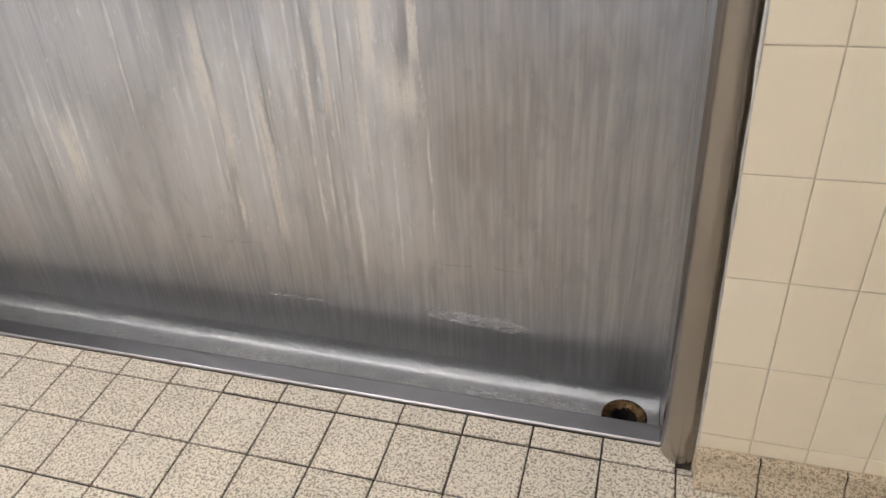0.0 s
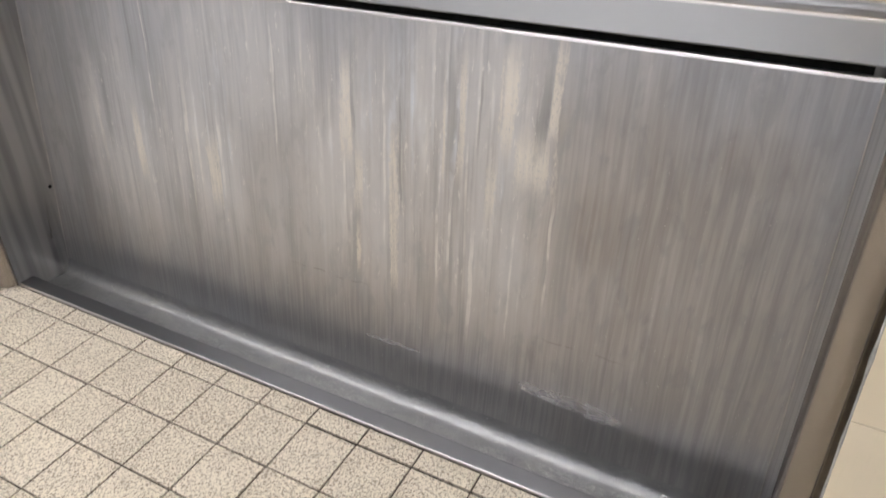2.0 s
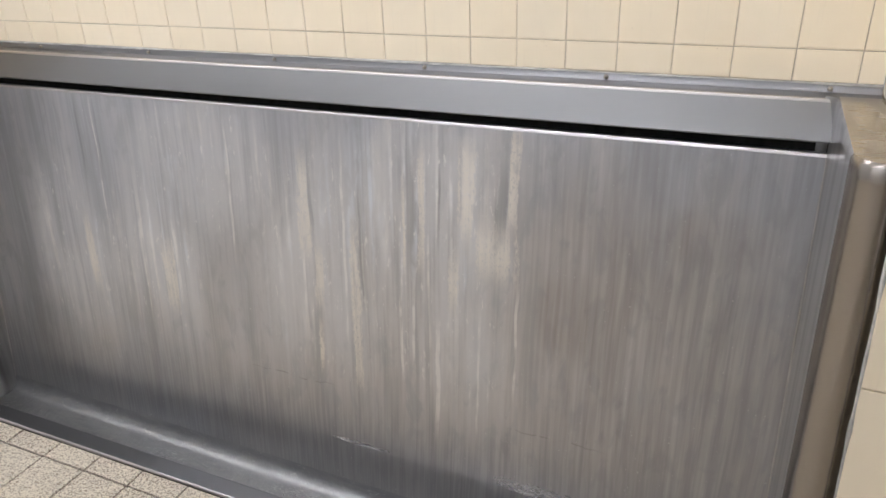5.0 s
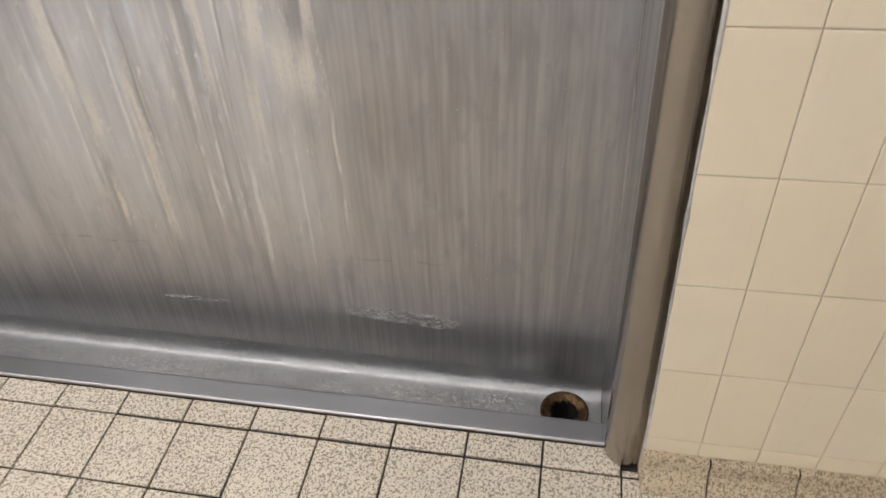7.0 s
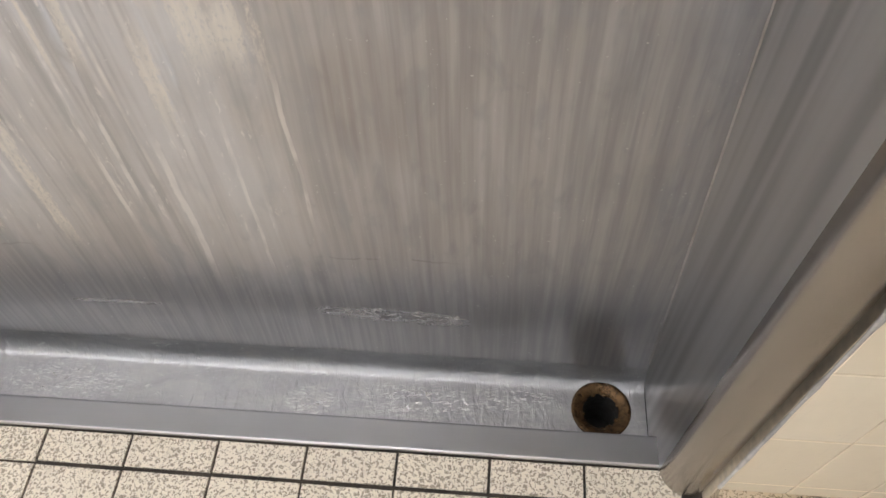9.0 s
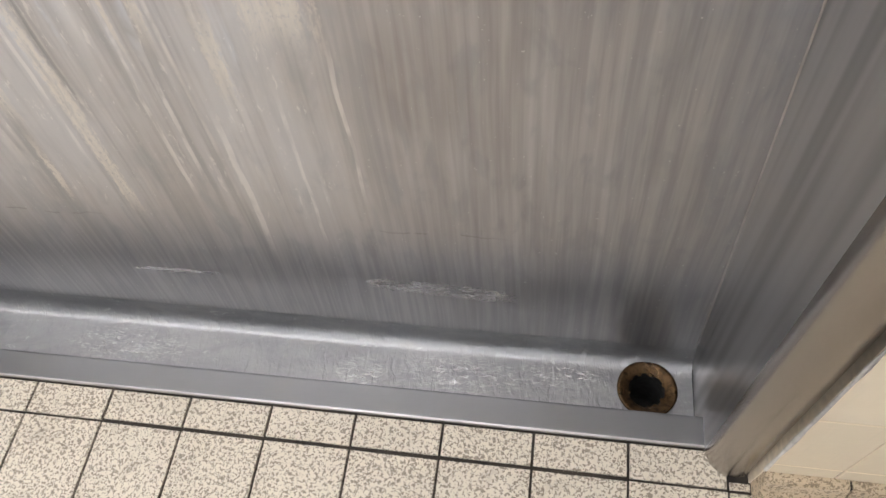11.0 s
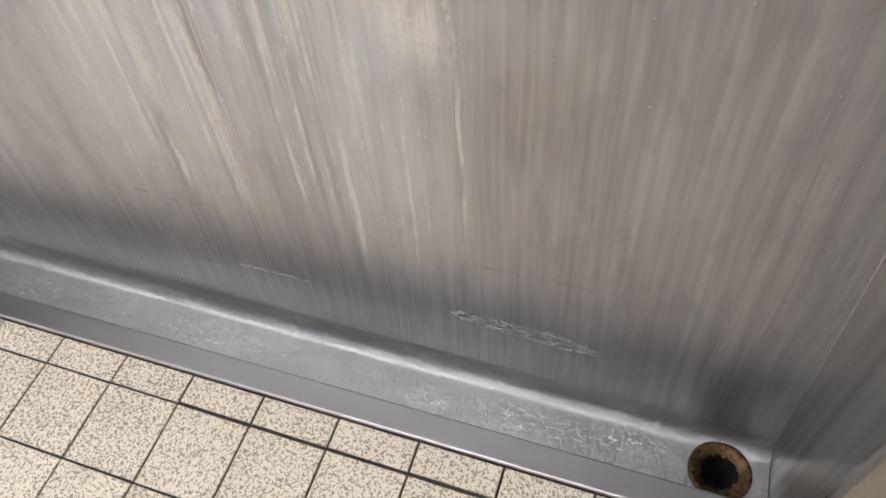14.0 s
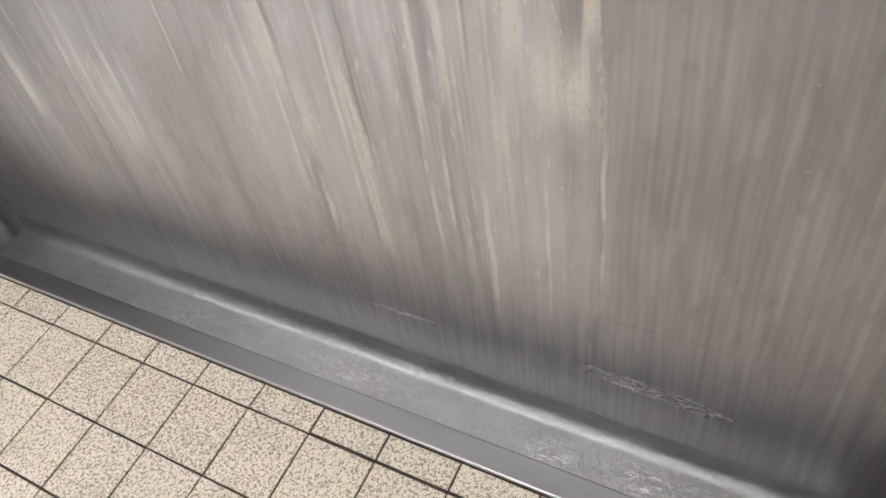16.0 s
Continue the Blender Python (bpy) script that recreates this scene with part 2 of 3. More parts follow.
    pool = m.step(m.math("ADD", splash, m.math("MULTIPLY", m.math("SUBTRACT", drops, 0.5), 3.2)), 0.42, 0.50)
    pool = m.math("MULTIPLY", pool, m.step(splash, 0.02, 0.2))
    swirl = m.math("ABSOLUTE", m.math("SUBTRACT", m.noise((22, 0.5, 120), 2, 0.5, 1.2, (1, 0, 2)), 0.5))
    glint = m.math("MULTIPLY", pool, m.step(swirl, 0.01, 0.05, 1.0, 0.0))
    rough = m.math("SUBTRACT", rough, m.math("MULTIPLY", pool, 0.03))
    col = m.mix(m.math("MULTIPLY", glint, 0.5), col, (0.93, 0.93, 0.93))
    metal = m.math("MULTIPLY", metal, m.math("SUBTRACT", 1.0, m.math("MULTIPLY", glint, 0.3)))
    n = m.bump(m.noise((3.2, 0.5, 1.3), 2, 0.4), 0.003, 0.4)
    n = m.bump(m.math("ADD", crust, m.math("MULTIPLY", ridge, 2.0)), 0.0003, 0.3, n)
    n = m.bump(m.math("ADD", pool, glint), 0.0005, 0.35, n)
    return m.done(Base_Color=col, Metallic=metal, Roughness=rough, Normal=n)


def sheet_steel(name, col, rough, along=(4, 420, 420), worn=0.5, field=(1.4, 18, 18), deep=0.82, grain=0.02, metal=1.0, even=0.8):
    """Cleaner brushed steel, the brush marks running along one way."""
    m = Mat(name)
    fine = m.noise(along, 3, 0.6)
    cloud = m.noise(field, 1.5, 0.5, 0.1)
    spot = m.noise((70, 70, 70), 4, 0.65, 0.5)
    dark = tuple(c * deep for c in col)
    c = m.mix(m.step(cloud, 0.34, 0.68), col, dark)
    c = m.mix(m.step(spot, 0.62, 0.75, 0.0, worn), c, (0.42, 0.4, 0.37))
    r = m.math("ADD", m.step(cloud, 0.3, 0.7, rough * even, rough * (2 - even)), m.step(fine, 0.3, 0.7, -grain, grain))
    return m.done(Base_Color=c, Metallic=metal, Roughness=r)


def channel_steel():
    """Wet, scratched and limed steel of the gutter."""
    m = Mat("wet_gutter_steel")
    ax = m.xyz()
    cloud = m.noise((7, 16, 16), 5, 0.65, 0.8)
    run = m.noise((30, 62, 62), 5, 0.7, 1.0, (2, 1, 0))
    smear = m.noise((11, 30, 30), 4, 0.65, 1.4, (5, 2, 0))
    c = m.mix(m.step(cloud, 0.3, 0.7), (0.29, 0.294, 0.298), (0.36, 0.363, 0.364))
    c = m.mix(m.step(smear, 0.46, 0.72, 0.0, 0.5), c, (0.40, 0.40, 0.388))
    c = m.mix(m.step(run, 0.6, 0.74, 0.0, 0.6), c, (0.60, 0.60, 0.59))
    r = m.math("ADD", m.step(cloud, 0.3, 0.7, 0.39, 0.46), m.step(run, 0.6, 0.72, 0.0, -0.06))
    spots = ((0.02, 0.175, 0.16, 0.045), (-0.66, 0.172, 0.16, 0.045), (-1.12, 0.165, 0.08, 0.04), (-0.18, 0.16, 0.06, 0.04), (0.2, 0.19, 0.1, 0.04))
    patch = m.noise((45, 150, 60), 5, 0.7, 1.6, (7, 0, 0))
    wet = m.math("MULTIPLY", total(m, [gauss(m, ax, *p, 1) for p in spots]), m.step(patch, 0.50, 0.62))
    # glints on the wet spots put in as a lighter colour
    c = m.mix(m.math("MULTIPLY", wet, 0.6), c, (0.74, 0.74, 0.73))
    ripple = m.math("MULTIPLY", m.noise((150, 260, 150), 4, 0.65, 1.2), wet)
    r = m.math("SUBTRACT", r, m.math("MULTIPLY", wet, 0.18))
    n = m.bump(cloud, 0.0016, 0.3)
    n = m.bump(m.noise((60, 25, 25), 3, 0.6, 0.6, (3, 3, 0)), 0.0030, 0.9, n)
    n = m.bump(run, 0.0002, 0.3, n)
    n = m.bump(ripple, 0.0005, 0.35, n)
    return m.done(Base_Color=c, Metallic=0.88, Roughness=r, Normal=n)


def speckled_tile(name, light, dark):
    """Cream unglazed tile with brown worm-like specks."""
    m = Mat(name)
    specks = m.noise((195, 195, 195), 2.2, 0.5, 0.9)
    small = m.noise((420, 420, 420), 2, 0.5, 0.3)
    cloud = m.noise((5, 5, 5), 4, 0.6)
    grime = m.noise((16, 16, 16), 5, 0.65)
    rnd = m.random()
    f = m.step(m.math("ADD", specks, m.math("MULTIPLY", m.math("SUBTRACT", rnd, 0.5), 0.03)), 0.515, 0.558)
    f = m.math("MULTIPLY", f, m.step(small, 0.3, 0.5, 0.55, 1.0))
    c = m.mix(m.step(cloud, 0.3, 0.7, 0.0, 0.5), light, tuple(v * 0.86 for v in light))
    c = m.mix(m.math("MULTIPLY", f, 0.85), c, dark)
    c = m.mix(m.step(grime, 0.55, 0.75, 0.0, 0.3), c, tuple(v * 0.8 for v in dark))
    h = m.math("ADD", m.math("MULTIPLY", small, 0.5), m.math("MULTIPLY", specks, 0.5))
    return m.done(Base_Color=c, Roughness=m.step(grime, 0.3, 0.7, 0.34, 0.52), Normal=m.bump(h, 0.0006, 0.5))


def glazed_tile(name, col, use_random=True):
    m = Mat(name)
    cloud = m.noise((6, 6, 6), 4, 0.6)
    streak = m.noise((160, 160, 9), 3, 0.6)
    pit = m.noise((130, 130, 130), 2, 0.5)
    rnd = m.random() if use_random else m.island()
    c = m.mix(m.step(cloud, 0.3, 0.7, 0.0, 0.6), col, tuple(v * 0.93 for v in col))
    c = m.mix(m.math("MULTIPLY", rnd, 0.35), c, (col[0] * 0.95, col[1] * 0.91, col[2] * 0.84))
    c = m.mix(m.step(streak, 0.55, 0.8, 0.0, 0.2), c, tuple(v * 0.8 for v in col))
    c = m.mix(m.step(pit, 0.78, 0.82, 0.0, 0.8), c, (0.2, 0.15, 0.1))
    return m.done(Base_Color=c, Roughness=m.step(cloud, 0.3, 0.7, 0.10, 0.16), Normal=m.bump(cloud, 0.003, 0.3))


def grout_floor():
    m = Mat("dirty_floor_grout")
    n = m.noise((7, 7, 7), 4, 0.6)
    f = m.noise((150, 150, 150), 3)
    c = m.mix(m.step(n, 0.34, 0.62), (0.010, 0.008, 0.006), (0.055, 0.042, 0.03))
    return m.done(Base_Color=m.mix(m.step(f, 0.4, 0.7, 0.0, 0.4), c, (0.05, 0.038, 0.026)), Roughness=0.75, Normal=m.bump(f, 0.001))


def drain_mat():
    m = Mat("corroded_brass")
    n = m.noise((90, 90, 90), 5, 0.7, 0.6)
    g = m.noise((35, 35, 35), 4, 0.6)
    c = m.mix(m.step(n, 0.4, 0.65), (0.088, 0.051, 0.022), (0.026, 0.016, 0.008))
    c = m.mix(m.step(g, 0.62, 0.75, 0.0, 0.6), c, (0.33, 0.26, 0.17))
    return m.done(Base_Color=c, Metallic=0.85, Roughness=m.step(g, 0.3, 0.7, 0.22, 0.5), Normal=m.bump(n, 0.002, 0.8))


PANEL = panel_steel()
LIP = sheet_steel("front_lip_steel", (0.235, 0.238, 0.248), 0.34, worn=0.03, deep=0.97, grain=0.006, even=0.97)
HEADER = sheet_steel("header_steel", (0.30, 0.302, 0.31), 0.36, worn=0.08, field=(1.1, 5, 5), deep=0.92, even=0.9)
SIDE = sheet_steel("side_steel", (0.48, 0.475, 0.472), 0.28, along=(90, 90, 1.0), worn=0.02, field=(30, 30, 0.9), deep=0.64, grain=0.0, metal=0.85, even=1.0)
FLANGE = sheet_steel("brownish_steel", (0.40, 0.366, 0.332), 0.25, along=(90, 90, 1), worn=0.0, field=(5, 5, 1.2), deep=0.9, grain=0.0, even=1.0)
EDGE = sheet_steel("bright_edge_steel", (0.58, 0.56, 0.55), 0.36, worn=0.2)
CAP = sheet_steel("cap_steel", (0.46, 0.43, 0.39), 0.30, worn=0.1, field=(12, 4, 4))
CHANNEL = channel_steel()
FLOOR_TILE = speckled_tile("speckled_floor_tile", (0.725, 0.656, 0.533), (0.19, 0.148, 0.105))
BASE_TILE = speckled_tile("speckled_base_tile", (0.62, 0.51, 0.355), (0.20, 0.15, 0.095))
WALL_TILE = glazed_tile("cream_wall_tile", (0.90, 0.80, 0.62))
WALL_FAR = glazed_tile("cream_wall_tile_far", (0.90, 0.80, 0.62), False)
WALL_GROUT = plain("cream_grout", (0.70, 0.61, 0.47), 0.8, vary=0.2)
MAROON = plain("maroon_glaze", (0.10, 0.012, 0.012), 0.15)
GROUT = grout_floor()
DRAIN = drain_mat()
# grime black, also used as painted shade in the slot and drain pipe
DARK = plain("black_grime_and_shade", (0.01, 0.009, 0.008), 0.92)
SEALANT = plain("white_sealant", (0.66, 0.64, 0.60), 0.5, vary=0.3, grain=40)
PLASTER = plain("ceiling_paint", (0.80, 0.79, 0.76), 0.7, vary=0.03, grain=30)
PAINT = plain("pale_grey_paint", (0.72, 0.74, 0.77), 0.55, vary=0.03, grain=30)
# dark colour of the unseen east wall, chosen to darken reflections in the flange
DIM = plain("reflection_dimming_brown_grey", (0.32, 0.29, 0.26), 0.5, vary=0.05, grain=30)
WHITE = plain("white_enamel", (0.8, 0.8, 0.8), 0.4, vary=0.03)
BOLT = plain("dull_bolt_steel", (0.42, 0.38, 0.33), 0.45, 0.9)


def glow(name, col, power):
    m = bpy.data.materials.new(name)
    m.use_nodes = True
    b = m.node_tree.nodes["Principled BSDF"]
    b.inputs["Emission Color"].default_value = (*col, 1)
    b.inputs["Emission Strength"].default_value = power
    return m


# ---- mesh helpers ----
def part(name, bm, material, parent=None, label="", smooth=False):
    """Links a bmesh as one mesh object under a thing or a part."""
    me = bpy.data.meshes.new(name)
    if smooth:
        for f in bm.faces:
            f.smooth = True
    bm.to_mesh(me)
    bm.free()
    me.materials.append(material)
    ob = new(name, me)
    ob.parent = parent
    if label:
        ob["label"] = label
    return ob


def empty(name, at=(0, 0, 0)):
    ob = new(name)
    ob.location = at
    ob.empty_display_size = 0.05
    return ob


def box(bm, x0, y0, z0, x1, y1, z1, bevel=0.0):
    m = Matrix.Translation(((x0 + x1) / 2, (y0 + y1) / 2, (z0 + z1) / 2)) @ Matrix.Diagonal((x1 - x0, y1 - y0, z1 - z0, 1))
    vs = bmesh.ops.create_cube(bm, size=1.0, matrix=m)["verts"]
    if bevel:
        es = {e for v in vs for e in v.link_edges}
        bmesh.ops.bevel(bm, geom=list(es), offset=bevel, segments=2, affect="EDGES")
    return bm


def ribbon(rows, close=False):
    """A sheet through rows of points (each row the same length)."""
    bm = bmesh.new()
    vs = [[bm.verts.new(p) for p in r] for r in rows]
    for a, b in zip(vs, vs[1:]):
        for i in range(len(a) - 1):
            bm.faces.new((a[i], a[i + 1], b[i + 1], b[i]))
        if close:
            bm.faces.new((a[-1], a[0], b[0], b[-1]))
    bmesh.ops.recalc_face_normals(bm, faces=bm.faces)
    return bm


def thick(ob, t, offset=-1.0):
    mod = ob.modifiers.new("sheet", "SOLIDIFY")
    mod.thickness, mod.offset = t, offset
    return ob


def slab_tile(pts, depth, edge, away):
    """A tile from its four face corners (counter-clockwise seen from the front): raised face with an eased edge. away: the way into the wall."""
    bm = bmesh.new()
    c = sum((Vector(p) for p in pts), Vector()) / 4
    away = Vector(away)
    top = []
    for p in pts:
        d = c - Vector(p)
        d.normalize()
        top.append(bm.verts.new(Vector(p) + d * edge * 1.41))
    mid = [bm.verts.new(Vector(p) + away * edge * 0.55) for p in pts]
    low = [bm.verts.new(Vector(p) + away * depth) for p in pts]
    f = bm.faces.new(top)
    for a, b in ((top, mid), (mid, low)):
        for i in range(4):
            j = (i + 1) % 4
            bm.faces.new((a[j], a[i], b[i], b[j]))
    bmesh.ops.recalc_face_normals(bm, faces=bm.faces)
    return bm


# ---- plan ----
S = 0.156                      # floor tile pitch
LIP_Y, LIP_IN = 0.064, 0.116   # front lip of the gutter
BACK_Y = 0.41                  # tiled wall behind
FRONT_Y = 0.0145               # tiled wall beside the recess
XL0, XL1 = -1.838, 0.045       # end panel at the far end: x at the floor, lean
XR0, XR1 = 0.433, -0.019       # end panel at the drain end
TOP = 1.05


def xl(z):
    return XL0 + XL1 * z


def xr(z):
    return XR0 + XR1 * z


def panel_y(z):
    return 0.25 + 0.1 * z


def bed(x):
    """Height of the gutter's bed, falling towards the drain."""
    return -0.066 + 0.02 * (0.35 - x) / 2.2


# ---- the room ----
def plane_wall(name, x0, y0, z0, x1, y1, z1, mat):
    ob = part(name, box(bmesh.new(), x0, y0, z0, x1, y1, z1), mat)
    return tagged(ob, kind="structure")


X0, X1, Y0, H = -3.2, 1.9, -3.5, 2.6
floor = plane_wall("floor", X0, Y0, -0.16, X1, LIP_Y + 0.006, -0.0055, GROUT)
floor["label"] = "cream speckled square tile floor with dirty dark joints"
ceiling = tagged(plane_wall("ceiling", X0, Y0, H, X1, 0.56, H + 0.1, PLASTER), "plain off-white painted ceiling")
wall_back = tagged(plane_wall("wall_back", -2.2, BACK_Y + 0.0022, -0.16, 0.8, 0.56, H, WALL_GROUT), "cream glazed tile wall above the steel urinal")
wall_right = tagged(plane_wall("wall_right", 0.50, FRONT_Y + 0.0022, -0.16, X1, 0.40, H, WALL_GROUT), "cream glazed tile wall beside the urinal recess")
wall_left = tagged(plane_wall("wall_left", X0, FRONT_Y + 0.0022, -0.16, -1.908, 0.40, H, WALL_GROUT), "cream glazed tile wall beside the urinal recess")
# unseen closing walls, added; the east one is dark to dim the flange's reflection
for nm, b in (("wall_east", (X1, Y0, -0.1, X1 + 0.1, 0.56, H)), ("wall_west", (X0 - 0.1, Y0, -0.1, X0, 0.56, H)), ("wall_south", (X0, Y0 - 0.1, -0.1, X1, Y0, H))):
    east = nm == "wall_east"
    tagged(plane_wall(nm, *b, DIM if east else PAINT), "added unseen brown grey wall that darkens the steel's reflections" if east else "plain pale grey painted wall closing the room")

# ceiling lamps: two rows of tube fittings
def ceiling_light(x, y, length, power):
    thing = empty("ceiling_light", (x, y, H))
    h = length / 2
    part("housing", box(bmesh.new(), -h - 0.03, -0.09, -0.07, h + 0.03, 0.09, 0.0, 0.006), WHITE, thing)
    part("diffuser", box(bmesh.new(), -h, -0.075, -0.088, h, 0.075, -0.071, 0.004), glow("lit_diffuser", LAMP_COLOUR, power), thing, "glowing white diffuser")
    tagged(thing, "lit white tube fitting on the ceiling", "ceiling light", "ceiling lights")
    return thing


for args in LAMPS:
    ceiling_light(*args)


# ---- the steel urinal ----
urinal = tagged(empty("trough_urinal", ((XL0 + XR0) / 2, LIP_Y, 0.0)), "stained stainless steel wall trough urinal with open drain", "urinal")
URINAL_AT = Vector(urinal.location)


def steel(name, bm, mat, label="", parent=None, smooth=True):
    bmesh.ops.translate(bm, vec=-URINAL_AT, verts=bm.verts)
    ob = part(name, bm, mat, parent or urinal, label, smooth)
    return ob


def soft(ob, angle=35):
    """Smooth shading, but sharp at folds."""
    me = ob.data
    me.set_sharp_from_angle(angle=radians(angle))
    return ob


NX = 40


def along(profile, xa, xb, n=NX):
    """Rows of points for a profile [(y, z)] swept from x = xa(z) to xb(z)."""
    rows = []
    for y, z in profile:
        rows.append([(xa(z) + (xb(z) - xa(z)) * i / n, y, z) for i in range(n + 1)])
    return rows


# back panel: from above the gutter's cove up to the slot, with a folded top edge
prof = [(panel_y(z), z) for z in np.linspace(-0.045, 0.951, 24)]
rows = along(prof, xl, xr)
steel("back_panel", ribbon(rows), PANEL, "brushed steel back panel with lime streaks")

prof = [(panel_y(0.951) - 0.0002, 0.951), (panel_y(0.955) + 0.0004, 0.9555), (panel_y(0.957) + 0.0025, 0.958), (panel_y(0.957) + 0.006, 0.9582), (panel_y(0.957) + 0.02, 0.955)]
steel("top_fold", ribbon(along(prof, xl, xr)), EDGE, "folded steel edge below the slot")

# gutter: bed and cove up to the panel
rows = []
Y1, COVE = 0.213, 0.047
NB = 280


def bed_z(x, y):
    """Height of the bed, also falling a little towards the cove."""
    return bed(x) + 0.004 * max(0.0, 1 - (y - 0.118) / 0.087)


for y in np.linspace(LIP_IN + 0.002, Y1, 14):
    rows.append([(x, y, bed_z(x, y)) for x in (xl(0) + (xr(0) - xl(0)) * i / NB for i in range(NB + 1))])
for k in range(1, 13):
    a = radians(83 * k / 12)
    row = []
    for i in range(NB + 1):
        x = xl(0) + (xr(0) - xl(0)) * i / NB
        z0 = bed_z(x, Y1)
        top = z0 + COVE
        row.append((x, Y1 + (panel_y(top) - 0.0006 - Y1) * math.sin(a) / math.sin(radians(83)), z0 + COVE * (1 - math.cos(a)) / (1 - math.cos(radians(83)))))
    rows.append(row)


def cut_round(bm, x0, y0, r):
    """Takes out the faces over the drain hole."""
    gone = [f for f in bm.faces if (f.calc_center_median().x - x0) ** 2 + (f.calc_center_median().y - y0) ** 2 < r * r]
    bmesh.ops.delete(bm, geom=gone, context="FACES")


DX, DY, DR = 0.352, 0.180, 0.0525
rows_bm = ribbon(rows)
cut_round(rows_bm, DX, DY, 0.044)
steel("gutter", rows_bm, CHANNEL, "wet scratched steel gutter bed")

# front lip: folded strip flush with the floor
prof = [(LIP_Y + 0.001, -0.004), (LIP_Y, 0.003), (LIP_Y + 0.0012, 0.0058), (LIP_Y + 0.003, 0.0066), (LIP_Y + 0.0045, 0.0067), (LIP_Y + 0.006, 0.0067), (0.09, 0.0064), (LIP_IN - 0.005, 0.006), (LIP_IN - 0.0035, 0.006), (LIP_IN - 0.001, 0.005), (LIP_IN, 0.002), (LIP_IN + 0.0005, 0.0), (LIP_IN + 0.002, -0.062)]
ob = steel("front_lip", ribbon(along(prof, xl, xr)), LIP, "flat grey steel front lip")
soft(ob, 40)
prof = [(LIP_Y - 0.0012, -0.001), (LIP_Y - 0.0014, 0.0035), (LIP_Y + 0.0004, 0.0066), (LIP_Y + 0.0026, 0.0075)]
steel("lip_edge", ribbon(along(prof, xl, xr)), EDGE, "bright steel edge")

# header over the slot
prof = [(0.385, 0.985), (0.352, 0.9785), (0.3415, 0.9772), (0.3398, 0.9802), (0.3675, 1.041), (0.369, 1.0438), (0.372, 1.0445), (0.398, 1.0462), (0.4035, 1.0475), (0.4055, 1.051), (0.4062, 1.0605)]
rows = []
for y, z in prof:
    xa, xb = (xl(z), xr(z)) if y < 0.3705 else (-1.868, 0.4805)
    rows.append([(xa + (xb - xa) * i / NX, y, z) for i in range(NX + 1)])
ob = soft(steel("header", ribbon(rows), HEADER, "sloping brushed steel flush header"), 30)
# separate lighter strip along the header's upper fold
prof = [(0.3660, 1.0395), (0.3668, 1.0420), (0.3682, 1.0445), (0.3715, 1.0453)]
steel("header_edge", ribbon(along(prof, xl, xr)), EDGE, "bright strip along the header's fold")
# black sheet that paints the shade inside the slot
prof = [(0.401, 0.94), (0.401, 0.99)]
steel("slot_backing", ribbon(along(prof, lambda z: -1.90, lambda z: 0.49)), DARK, "black sheet standing in for shade behind the flush slot")
# short closing plates of the slot beside the end panels, blackened to pass as shaded
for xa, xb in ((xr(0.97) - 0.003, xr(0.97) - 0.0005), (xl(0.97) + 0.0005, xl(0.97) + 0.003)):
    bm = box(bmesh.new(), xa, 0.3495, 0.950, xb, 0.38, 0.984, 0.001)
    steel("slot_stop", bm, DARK)


